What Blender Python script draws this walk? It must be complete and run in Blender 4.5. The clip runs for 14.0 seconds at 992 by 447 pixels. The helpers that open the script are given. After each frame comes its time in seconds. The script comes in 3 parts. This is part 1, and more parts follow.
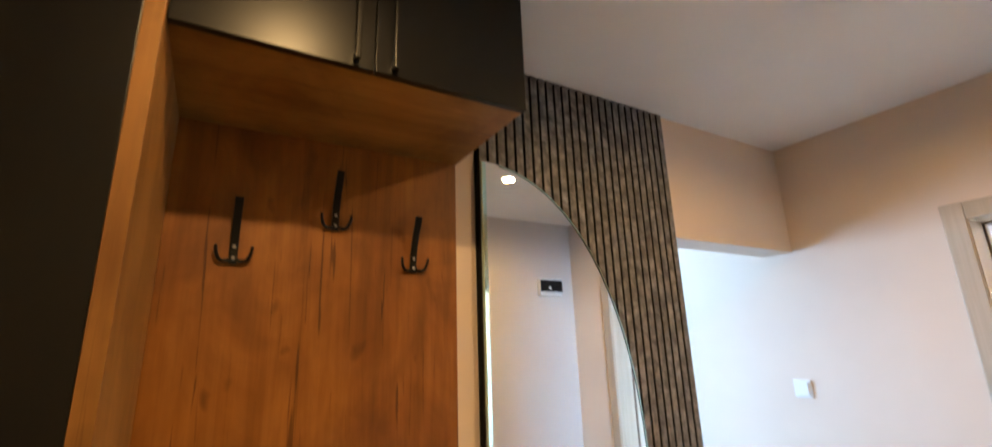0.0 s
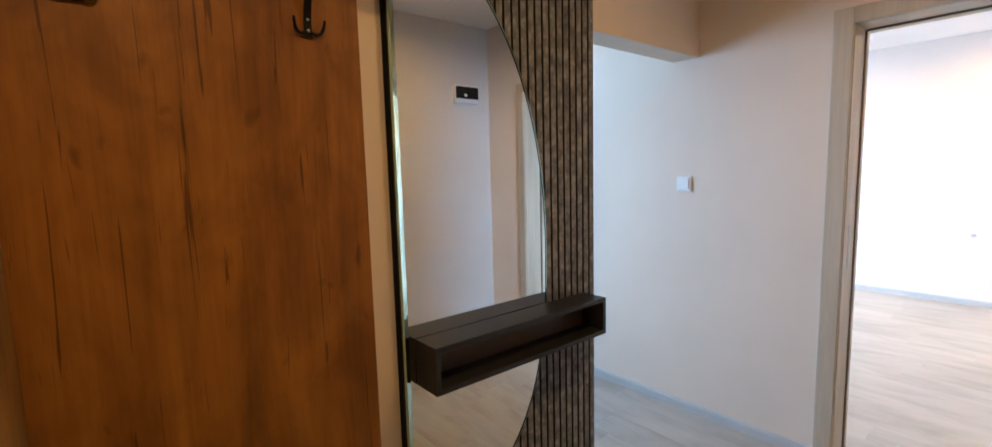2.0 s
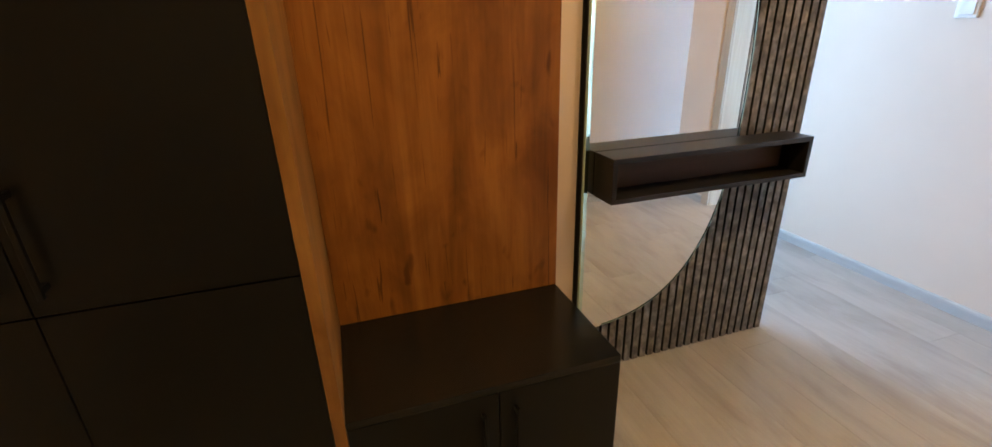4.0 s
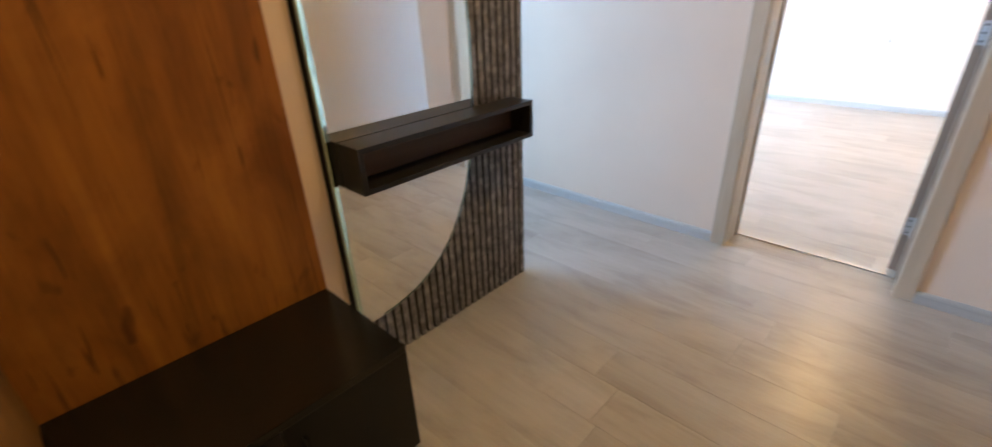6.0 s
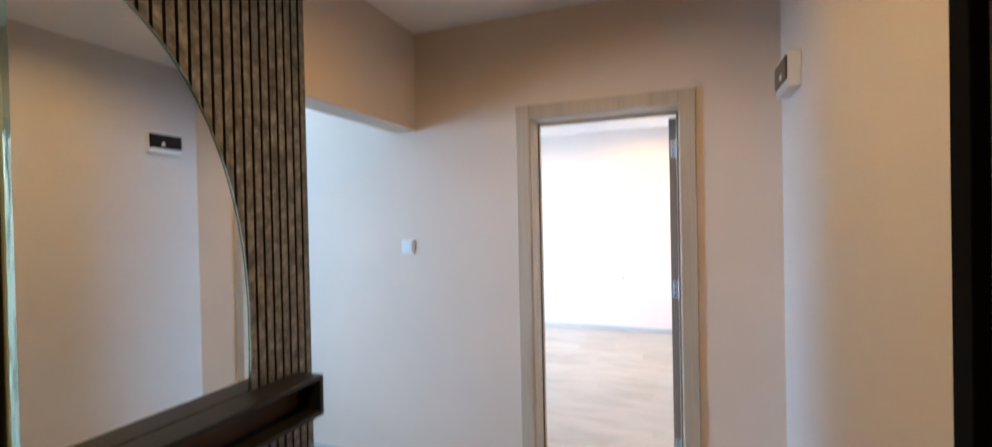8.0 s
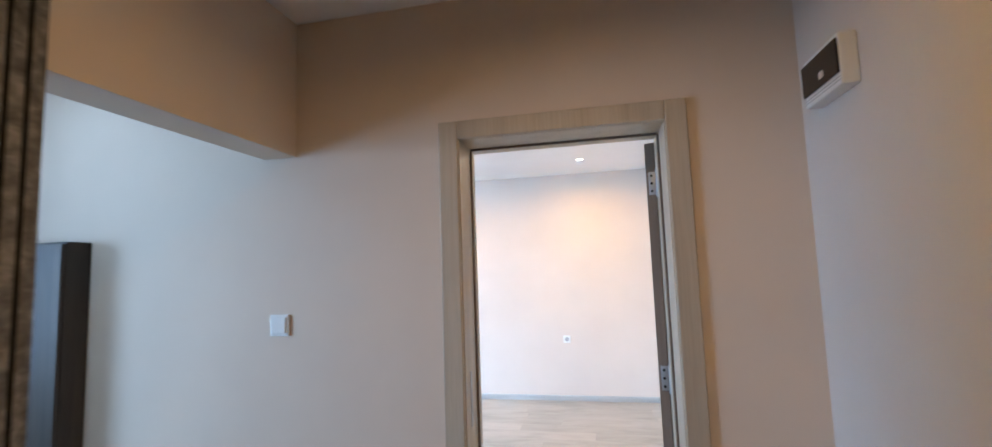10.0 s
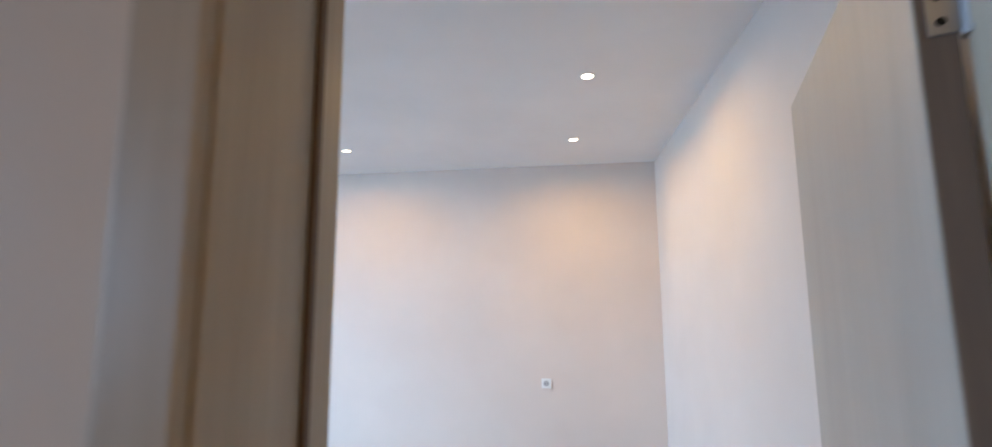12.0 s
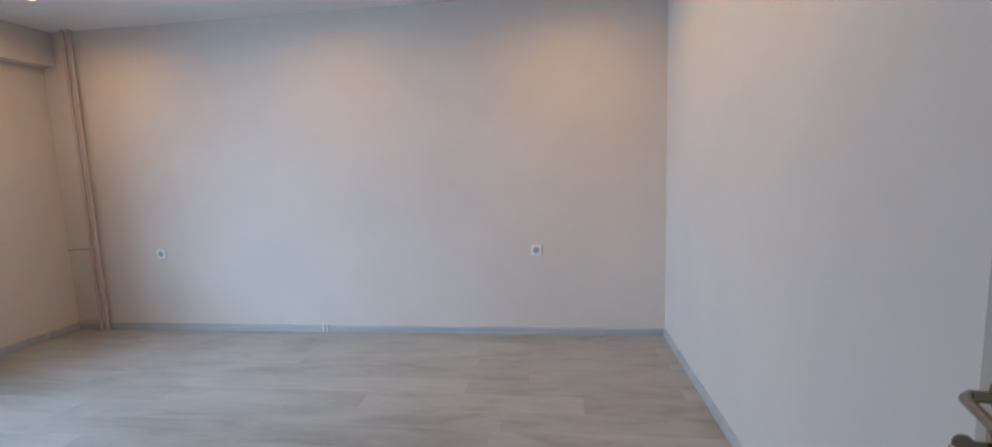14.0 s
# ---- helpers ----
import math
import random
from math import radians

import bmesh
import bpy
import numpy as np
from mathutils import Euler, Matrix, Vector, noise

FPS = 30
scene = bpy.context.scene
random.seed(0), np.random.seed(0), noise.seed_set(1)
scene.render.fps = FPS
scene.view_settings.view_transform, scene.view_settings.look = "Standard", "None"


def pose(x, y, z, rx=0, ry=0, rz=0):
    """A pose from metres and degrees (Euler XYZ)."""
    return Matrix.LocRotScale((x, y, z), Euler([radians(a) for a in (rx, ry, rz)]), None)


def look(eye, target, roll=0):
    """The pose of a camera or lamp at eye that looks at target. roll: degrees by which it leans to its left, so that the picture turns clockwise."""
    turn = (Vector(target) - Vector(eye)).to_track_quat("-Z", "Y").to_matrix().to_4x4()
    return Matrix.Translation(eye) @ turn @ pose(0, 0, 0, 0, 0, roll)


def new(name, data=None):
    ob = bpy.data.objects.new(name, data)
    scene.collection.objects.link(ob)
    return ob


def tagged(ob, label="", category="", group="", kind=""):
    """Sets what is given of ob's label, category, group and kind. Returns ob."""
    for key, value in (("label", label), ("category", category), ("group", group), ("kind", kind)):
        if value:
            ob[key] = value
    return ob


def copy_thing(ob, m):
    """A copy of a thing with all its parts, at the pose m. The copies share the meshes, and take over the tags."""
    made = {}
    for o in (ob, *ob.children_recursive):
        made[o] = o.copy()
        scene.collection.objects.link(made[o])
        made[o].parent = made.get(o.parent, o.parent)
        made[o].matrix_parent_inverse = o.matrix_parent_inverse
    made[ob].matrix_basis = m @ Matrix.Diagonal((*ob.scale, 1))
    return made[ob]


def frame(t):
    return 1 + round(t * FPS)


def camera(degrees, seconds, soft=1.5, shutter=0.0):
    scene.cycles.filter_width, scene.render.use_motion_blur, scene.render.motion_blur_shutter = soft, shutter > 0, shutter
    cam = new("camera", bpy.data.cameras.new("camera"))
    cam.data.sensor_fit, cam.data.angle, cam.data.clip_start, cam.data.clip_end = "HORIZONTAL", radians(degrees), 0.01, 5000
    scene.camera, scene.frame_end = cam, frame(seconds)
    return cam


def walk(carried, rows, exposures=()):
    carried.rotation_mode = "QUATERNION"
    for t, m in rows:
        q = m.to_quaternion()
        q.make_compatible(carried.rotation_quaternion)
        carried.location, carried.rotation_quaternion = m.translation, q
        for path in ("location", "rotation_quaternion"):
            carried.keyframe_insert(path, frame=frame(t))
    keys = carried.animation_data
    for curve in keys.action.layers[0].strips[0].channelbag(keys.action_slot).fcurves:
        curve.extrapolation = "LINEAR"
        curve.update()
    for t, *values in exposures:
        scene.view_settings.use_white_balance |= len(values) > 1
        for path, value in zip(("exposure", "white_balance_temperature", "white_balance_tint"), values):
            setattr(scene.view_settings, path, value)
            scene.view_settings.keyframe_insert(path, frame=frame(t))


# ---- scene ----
cam = camera(92.3, 14.0, shutter=0.5)
PATH = [
    (0, (1.327, -2.569, 1.571), (-0.338, -1.584, 2.076), -1.9),
    (0.5, (1.324, -2.558, 1.519), (-0.332, -1.46, 1.747), -2.0),
    (1, (1.326, -2.528, 1.48), (-0.293, -1.354, 1.5), -2.0),
    (1.5, (1.321, -2.527, 1.458), (-0.261, -1.309, 1.347), -1.4),
    (2, (1.32, -2.539, 1.43), (-0.21, -1.27, 1.208), -1.5),
    (2.5, (1.337, -2.568, 1.429), (-0.202, -1.34, 1.081), -1.9),
    (3, (1.396, -2.595, 1.335), (-0.319, -1.758, 0.739), -0.1),
    (3.2, (1.408, -2.606, 1.285), (-0.375, -2.02, 0.59), -0.6),
    (5.3, (1.364, -2.558, 1.292), (-0.222, -1.75, 0.381), -2.7),
    (5.5, (1.357, -2.539, 1.298), (-0.127, -1.553, 0.389), -2.7),
    (6, (1.381, -2.508, 1.323), (0.132, -1.225, 0.432), -2.4),
    (6.5, (1.402, -2.484, 1.349), (0.406, -0.947, 0.546), -2.5),
    (7, (1.442, -2.467, 1.391), (0.648, -0.736, 0.778), -2.0),
    (7.5, (1.419, -2.458, 1.445), (0.685, -0.638, 1.055), -2.1),
    (8, (1.406, -2.449, 1.481), (0.702, -0.577, 1.462), -1.2),
    (8.2, (1.394, -2.433, 1.498), (0.722, -0.553, 1.602), -0.9),
    (10.3, (1.158, -1.505, 1.523), (0.766, 0.45, 1.71), -2.2),
    (10.5, (1.139, -1.369, 1.518), (0.764, 0.589, 1.681), -2.4),
    (11, (1.098, -0.991, 1.516), (0.74, 0.97, 1.677), -2.5),
    (11.5, (1.025, -0.666, 1.497), (0.664, 1.289, 1.717), 0.8),
    (12, (0.982, -0.345, 1.508), (0.683, 1.614, 1.771), -0.3),
    (12.5, (0.983, -0.082, 1.536), (0.707, 1.899, 1.818), -0.8),
    (13, (0.97, 0.093, 1.51), (0.702, 2.06, 1.755), -0.9),
    (13.5, (0.965, 0.168, 1.428), (0.699, 2.15, 1.395), -1.4),
    (14, (0.935, 0.205, 1.35), (0.678, 2.174, 1.11), -1.9),
]
EXPOSURES = [(0, 0.65), (0.5, 0.4), (1.0, 0.15), (2.0, 0.0), (2.6, 0.05), (3.0, 0.5), (3.2, 0.52), (5.3, 0.45), (5.6, 0.35), (6.5, 0.1), (8.0, 0.0), (10.3, -0.65), (11.0, -0.95), (12.0, -1.15), (12.6, -1.4), (13.0, -1.5), (13.5, -1.72), (14, -1.8)]
walk(cam, [(t, look(eye, target, roll)) for t, eye, target, roll in PATH], EXPOSURES)

# ---- world and light ----
world = bpy.data.worlds.new("World")
scene.world = world
world.use_nodes = True
wn = world.node_tree.nodes
sky = wn.new("ShaderNodeTexSky")
sky.sky_type = "NISHITA"
sky.sun_disc = False
sky.sun_elevation = radians(35)
sky.sun_rotation = radians(200)
world.node_tree.links.new(sky.outputs[0], wn["Background"].inputs[0])
wn["Background"].inputs[1].default_value = 0.1

WARM = (1.0, 0.62, 0.25)
COOL = (0.37, 0.625, 1.0)


def area_lamp(name, m, w, h, watts, colour, shape="RECTANGLE", spread=180):
    d = bpy.data.lights.new(name, "AREA")
    d.shape, d.size, d.size_y, d.energy, d.color = shape, w, h, watts, colour
    d.spread = radians(spread)
    ob = new(name, d)
    ob.matrix_world = m
    return ob


HALL_Z, ROOM_Z = 2.567, 2.595
HALL_LAMPS = [(1.05, -1.10), (1.12, -2.45)]
ROOM_LAMPS = [(1.10, 2.06), (1.035, 3.145), (-0.76, 3.14), (-2.62, 3.20)]
for (px, py), watts in zip(HALL_LAMPS, (9.5, 10.5)):
    area_lamp("lamp_light", pose(px, py, HALL_Z - 0.012), 0.07, 0.07, watts, WARM, "DISK", 165)
for px, py in ROOM_LAMPS:
    area_lamp("lamp_light", pose(px, py, ROOM_Z - 0.012), 0.07, 0.07, 19, WARM, "DISK", 165)
area_lamp("lamp_light", pose(-1.05, -0.53, HALL_Z - 0.012), 0.11, 0.11, 7.2, (0.43, 0.67, 1.0), "DISK", 170)
area_lamp("window_light", look((-2.96, -1.75, 1.55), (1.86, -0.3, 0.75)), 1.3, 1.3, 46, COOL, spread=82)
area_lamp("window_light", look((-4.9, 0.2, 2.3), (0, 2.4, 0.7)), 2.6, 2.2, 1400, (0.38, 0.64, 1.0), spread=150)


# ---- materials ----
def material(name, base, rough=0.5, metal=0.0, spec=0.5):
    m = bpy.data.materials.new(name)
    m.use_nodes = True
    b = m.node_tree.nodes["Principled BSDF"]
    b.inputs["Base Color"].default_value = (*base, 1)
    b.inputs["Roughness"].default_value = rough
    b.inputs["Metallic"].default_value = metal
    b.inputs["Specular IOR Level"].default_value = spec
    return m, m.node_tree.nodes, m.node_tree.links, b


def coords(n, l, scale, offset_random=False, rot=(0, 0, 0)):
    tc = n.new("ShaderNodeTexCoord")
    mp = n.new("ShaderNodeMapping")
    mp.inputs["Scale"].default_value = scale
    mp.inputs["Rotation"].default_value = rot
    l.new(tc.outputs["Object"], mp.inputs["Vector"])
    if offset_random:
        oi = n.new("ShaderNodeObjectInfo")
        mul = n.new("ShaderNodeMath")
        mul.operation = "MULTIPLY"
        mul.inputs[1].default_value = 57.0
        l.new(oi.outputs["Random"], mul.inputs[0])
        cb = n.new("ShaderNodeCombineXYZ")
        for i in range(3):
            l.new(mul.outputs[0], cb.inputs[i])
        l.new(cb.outputs[0], mp.inputs["Location"])
    return mp.outputs["Vector"]


def noise_tex(n, l, vec, scale, detail=4, rough=0.55, distort=0.0):
    t = n.new("ShaderNodeTexNoise")
    t.inputs["Scale"].default_value = scale
    t.inputs["Detail"].default_value = detail
    t.inputs["Roughness"].default_value = rough
    t.inputs["Distortion"].default_value = distort
    l.new(vec, t.inputs["Vector"])
    return t.outputs["Fac"]


def ramp(n, l, fac, stops):
    r = n.new("ShaderNodeValToRGB")
    while len(r.color_ramp.elements) < len(stops):
        r.color_ramp.elements.new(0.5)
    for e, (p, c) in zip(r.color_ramp.elements, stops):
        e.position, e.color = p, (*c, 1)
    l.new(fac, r.inputs["Fac"])
    return r.outputs["Color"]


def mix(n, l, a, b, fac, mode="MULTIPLY"):
    m = n.new("ShaderNodeMixRGB")
    m.blend_type = mode
    for sock, v in ((m.inputs[1], a), (m.inputs[2], b), (m.inputs[0], fac)):
        if isinstance(v, (int, float)):
            sock.default_value = v
        elif isinstance(v, tuple):
            sock.default_value = (*v, 1)
        else:
            l.new(v, sock)
    return m.outputs[0]


def bump(n, l, b, height, strength, dist=0.002):
    bp = n.new("ShaderNodeBump")
    bp.inputs["Strength"].default_value = strength
    bp.inputs["Distance"].default_value = dist
    l.new(height, bp.inputs["Height"])
    l.new(bp.outputs[0], b.inputs["Normal"])


def paint(name, base, rough=0.75, grain=0.25):
    m, n, l, b = material(name, base, rough, spec=0.3)
    v = coords(n, l, (1, 1, 1))
    blot = ramp(n, l, noise_tex(n, l, v, 1.6, 3), [(0.3, (0.94, 0.94, 0.94)), (0.7, (1, 1, 1))])
    l.new(mix(n, l, base, blot, 1.0), b.inputs["Base Color"])
    bump(n, l, b, noise_tex(n, l, v, 260, 3), grain, 0.001)
    return m


def wood(name, dark, mid, light, axis, grain=1.0, rough=0.5, cracks=0.0, random_tint=0.0, across=9.0, along=0.7):
    """Grain runs along the axis 0, 1 or 2."""
    m, n, l, b = material(name, mid, rough, spec=0.35)
    s = [across, across, across]
    s[axis] = along
    v = coords(n, l, tuple(s), True)
    f1 = noise_tex(n, l, v, 1.0, 6, 0.62, 0.6)
    col = ramp(n, l, f1, [(0.30, dark), (0.50, mid), (0.72, light)])
    s2 = [110.0, 110.0, 110.0]
    s2[axis] = 4.0
    f2 = noise_tex(n, l, coords(n, l, tuple(s2), True), 1.0, 3)
    col = mix(n, l, col, ramp(n, l, f2, [(0.30, (0.80, 0.78, 0.75)), (0.65, (1, 1, 1))]), 0.7 * grain)
    if cracks:
        for across3, along3, lo, k in ((48.0, 1.5, 0.288, 0.9), (85.0, 2.6, 0.29, 0.4)):
            s3 = [across3] * 3
            s3[axis] = along3
            f3 = noise_tex(n, l, coords(n, l, tuple(s3), True), 1.0, 2, 0.4, 1.6)
            line = ramp(n, l, f3, [(lo, (0.22, 0.14, 0.10)), (lo + 0.026, (1, 1, 1))])
            col = mix(n, l, col, line, cracks * k)
        s4 = [15.0, 15.0, 15.0]
        s4[axis] = 8.0
        f4 = noise_tex(n, l, coords(n, l, tuple(s4), True), 1.0, 2, 0.4, 0.4)
        knot = ramp(n, l, f4, [(0.24, (0.42, 0.33, 0.27)), (0.33, (1, 1, 1))])
        col = mix(n, l, col, knot, cracks)
    if cracks:
        blot = noise_tex(n, l, coords(n, l, (5.0, 5.0, 3.0), True), 1.0, 4, 0.6, 0.5)
        col = mix(n, l, col, ramp(n, l, blot, [(0.34, (0.50, 0.43, 0.38)), (0.60, (1, 1, 1))]), 0.75)
    if random_tint:
        oi = n.new("ShaderNodeObjectInfo")
        k = 1 - random_tint
        col = mix(n, l, col, ramp(n, l, oi.outputs["Random"], [(0, (k, k, k)), (0.5, (1 - 0.4 * random_tint,) * 3), (1, (1, 1, 1))]), 1.0)
    l.new(col, b.inputs["Base Color"])
    bump(n, l, b, f2, 0.15, 0.001)
    return m


def stone_slat():
    m, n, l, b = material("slat_stone", (0.10, 0.09, 0.08), 0.55, spec=0.4)
    v = coords(n, l, (1, 1, 1), True)
    f = noise_tex(n, l, v, 24, 5, 0.62, 0.3)
    col = ramp(n, l, f, [(0.32, (0.070, 0.066, 0.061)), (0.5, (0.155, 0.146, 0.138)), (0.70, (0.32, 0.305, 0.29))])
    v2 = coords(n, l, (90, 90, 2.0), True)
    col = mix(n, l, col, ramp(n, l, noise_tex(n, l, v2, 1, 3), [(0.3, (0.75,) * 3), (0.6, (1, 1, 1))]), 0.7)
    l.new(col, b.inputs["Base Color"])
    return m


def satin(name, base, rough, spec=0.5):
    m, n, l, b = material(name, base, rough, spec=spec)
    v = coords(n, l, (1, 1, 1))
    l.new(mix(n, l, base, ramp(n, l, noise_tex(n, l, v, 5, 4), [(0.3, (0.86,) * 3), (0.7, (1, 1, 1))]), 1.0), b.inputs["Base Color"])
    bump(n, l, b, noise_tex(n, l, v, 420, 2), 0.12, 0.0006)
    return m


WALL = paint("wall_paint", (0.735, 0.612, 0.505))
CREAM = paint("cream_wall_paint", (0.70, 0.635, 0.575))
ROOM_WALL = paint("room_wall_paint", (0.72, 0.62, 0.545))
CEIL = paint("ceiling_paint", (0.86, 0.855, 0.85), 0.5, 0.1)
OAK = wood("golden_oak", (0.18, 0.063, 0.008), (0.305, 0.112, 0.0145), (0.40, 0.160, 0.0235), 2, 0.9, 0.5, 0.8)
# same oak for the underside, paler with bounce light put into the colour
OAK_Y_LIT = wood("golden_oak_across_lit", (0.27, 0.115, 0.020), (0.37, 0.170, 0.032), (0.45, 0.215, 0.045), 1, 0.9, 0.5, 0.3)
OAK_SIDE = wood("pale_oak_side", (0.27, 0.125, 0.028), (0.36, 0.175, 0.042), (0.43, 0.22, 0.058), 2, 0.9, 0.5, 0.3)
CHAR = satin("charcoal_laminate", (0.0062, 0.0062, 0.006), 0.33, 0.28)
SHELF_MAT = satin("shelf_laminate", (0.0125, 0.0112, 0.0098), 0.4, 0.4)
CHAR_TOP = satin("charcoal_worktop", (0.0095, 0.0092, 0.0085), 0.2, 0.45)
CHAR_IN = wood("dark_walnut", (0.05, 0.027, 0.017), (0.08, 0.045, 0.028), (0.115, 0.066, 0.042), 1, 0.8, 0.5)
SLAT = stone_slat()
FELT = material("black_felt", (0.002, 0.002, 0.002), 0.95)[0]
BLACK = material("black_metal", (0.012, 0.012, 0.012), 0.35, 0.6)[0]
STEEL = material("steel", (0.42, 0.42, 0.42), 0.5, 1.0)[0]
GUN = material("gunmetal_chrome", (0.33, 0.29, 0.24), 0.16, 1.0)[0]
PLANK = wood("grey_oak_laminate", (0.32, 0.297, 0.262), (0.42, 0.396, 0.358), (0.48, 0.456, 0.416), 0, 0.45, 0.29, 0.0, 0.16, 6.5, 1.9)
SKIRT = wood("grey_skirting", (0.36, 0.37, 0.37), (0.43, 0.44, 0.44), (0.50, 0.51, 0.51), 0, 0.4, 0.45)
CASING = wood("pale_ash_casing", (0.44, 0.36, 0.27), (0.51, 0.425, 0.325), (0.57, 0.485, 0.38), 2, 0.6, 0.45)
LEAF = wood("pale_ash_leaf", (0.39, 0.345, 0.29), (0.425, 0.38, 0.322), (0.45, 0.405, 0.345), 2, 0.15, 0.5)
# hinge edge of the leaf: its shade is put into this darker colour
LEAF_EDGE_SHADED = wood("leaf_edge_shaded", (0.15, 0.11, 0.085), (0.19, 0.14, 0.108), (0.23, 0.17, 0.13), 2, 0.6, 0.5)
SEAL = material("brown_seal", (0.15, 0.10, 0.07), 0.7)[0]
PLASTIC = material("white_plastic", (0.80, 0.80, 0.78), 0.35)[0]
SMOKE = material("smoked_window", (0.012, 0.012, 0.012), 0.12)[0]
MIRROR = material("mirror_silver", (0.90, 0.92, 0.91), 0.0, 1.0)[0]
BEVEL, bn, bl, bb = material("bevel_silver", (0.60, 0.86, 0.79), 0.07, 1.0)
bump(bn, bl, bb, noise_tex(bn, bl, coords(bn, bl, (1, 1, 0.12)), 40, 2), 0.35, 0.004)
GLASS_EDGE = material("green_glass_edge", (0.50, 0.68, 0.62), 0.25, 0.0)[0]
ENTRY = satin("entrance_door_black", (0.002, 0.002, 0.002), 0.8, 0.03)
ENTRY_FRAME = satin("entrance_frame", (0.003, 0.0028, 0.0026), 0.8, 0.04)
BROWN = wood("dark_brown_wood", (0.03, 0.02, 0.014), (0.05, 0.033, 0.022), (0.07, 0.048, 0.03), 2)
PIPE = paint("pipe_paint", (0.60, 0.48, 0.41), 0.4, 0.05)
PVC = material("window_pvc", (0.80, 0.80, 0.80), 0.35)[0]
GLASS = material("window_glass", (1, 1, 1), 0.0)[0]
GLASS.node_tree.nodes["Principled BSDF"].inputs["Transmission Weight"].default_value = 1.0


def glow(name, colour, strength):
    m, n, l, b = material(name, colour, 0.4)
    b.inputs["Emission Color"].default_value = (*colour, 1)
    b.inputs["Emission Strength"].default_value = strength
    return m


LED_WARM = glow("led_warm", (1.0, 0.86, 0.66), 18)
LED_COOL = glow("led_cool", (0.9, 0.96, 1.0), 14)


# ---- mesh helpers ----
def box_into(bm, x0, x1, y0, y1, z0, z1, bevel=0.0):
    r = bmesh.ops.create_cube(bm, size=1.0)
    vs = r["verts"]
    for v in vs:
        v.co = Vector(((x0 + x1) / 2 + v.co.x * (x1 - x0), (y0 + y1) / 2 + v.co.y * (y1 - y0), (z0 + z1) / 2 + v.co.z * (z1 - z0)))
    if bevel:
        es = list({e for v in vs for e in v.link_edges})
        bmesh.ops.bevel(bm, geom=es, offset=bevel, segments=2, profile=0.6, affect="EDGES")
    return bm


def box(*a, bevel=0.0):
    return box_into(bmesh.new(), *a, bevel=bevel)


def lathe_into(bm, profile, seg=24, m=None):
    """A solid turned round z from (radius, z) pairs."""
    rings = []
    for r, z in profile:
        rings.append([bm.verts.new((r * math.cos(2 * math.pi * i / seg), r * math.sin(2 * math.pi * i / seg), z)) for i in range(seg)])
    for a, b in zip(rings, rings[1:]):
        for i in range(seg):
            bm.faces.new((a[i], a[(i + 1) % seg], b[(i + 1) % seg], b[i]))
    bm.faces.new(list(reversed(rings[0])))
    bm.faces.new(rings[-1])
    if m is not None:
        bmesh.ops.transform(bm, matrix=m, verts=[v for ring in rings for v in ring])
    return bm


def tube_into(bm, points, radii, seg=10, flat=1.0):
    """A tapered round bar along points."""
    rings = []
    pts = [Vector(p) for p in points]
    for i, p in enumerate(pts):
        d = (pts[min(i + 1, len(pts) - 1)] - pts[max(i - 1, 0)]).normalized()
        side = d.orthogonal().normalized() if abs(d.x) > 0.95 else d.cross(Vector((1, 0, 0))).normalized()
        up = d.cross(side)
        r = radii[i] if isinstance(radii, (list, tuple)) else radii
        rings.append([bm.verts.new(p + r * (math.cos(2 * math.pi * k / seg) * side + flat * math.sin(2 * math.pi * k / seg) * up)) for k in range(seg)])
    for a, b in zip(rings, rings[1:]):
        for k in range(seg):
            bm.faces.new((a[k], a[(k + 1) % seg], b[(k + 1) % seg], b[k]))
    bm.faces.new(list(reversed(rings[0])))
    bm.faces.new(rings[-1])
    return bm


def mesh_object(name, bm, mat, smooth=False):
    bmesh.ops.recalc_face_normals(bm, faces=bm.faces)
    me = bpy.data.meshes.new(name)
    bm.to_mesh(me)
    bm.free()
    me.materials.append(mat)
    if smooth:
        for p in me.polygons:
            p.use_smooth = True
        me.set_sharp_from_angle(angle=radians(40))
    return new(name, me)


def part(name, bm, mat, parent, label="", smooth=False):
    ob = mesh_object(name, bm, mat, smooth)
    ob.parent = parent
    if label:
        ob["label"] = label
    return ob


def thing(name, label, category, m=None, group="", kind=""):
    ob = new(name)
    ob.empty_display_size = 0.05
    ob.matrix_world = m if m is not None else Matrix()
    return tagged(ob, label, category, group, kind)


def structure(name, bm, mat, label, category):
    return tagged(mesh_object(name, bm, mat), label, category, kind="structure")


# ---- walls and ceilings ----
TOP = 2.66
structure("wall_mirror_side", box(-0.15, 0, -3.8, -0.915, 0, TOP), WALL, "peach painted plaster wall behind the hall furniture", "wall")
structure("soffit_beam", box(-0.15, 0, -0.915, 0, 2.002, TOP, bevel=0.003), WALL, "peach painted beam over the wide hall opening", "beam")
bm = box(-3.6, 0.664, 0, 0.2, 0, TOP)
box_into(bm, 1.456, 2.0, 0, 0.2, 0, TOP)
box_into(bm, 0.664, 1.456, 0, 0.2, 2.037, TOP)
structure("wall_doorway", bm, WALL, "peach painted wall with a doorway into the empty room", "wall")
bm = box(1.86, 2.0, -1.47, 0, 0, TOP)
box_into(bm, 1.86, 2.0, -3.8, -2.47, 0, TOP)
box_into(bm, 1.86, 2.0, -2.47, -1.47, 2.10, TOP)
structure("wall_entrance", bm, CREAM, "peach painted wall with the dark entrance door", "wall")
structure("wall_back", box(-3.15, 2.0, -3.95, -3.8, 0, TOP), WALL, "plain peach painted wall closing the hall", "wall")


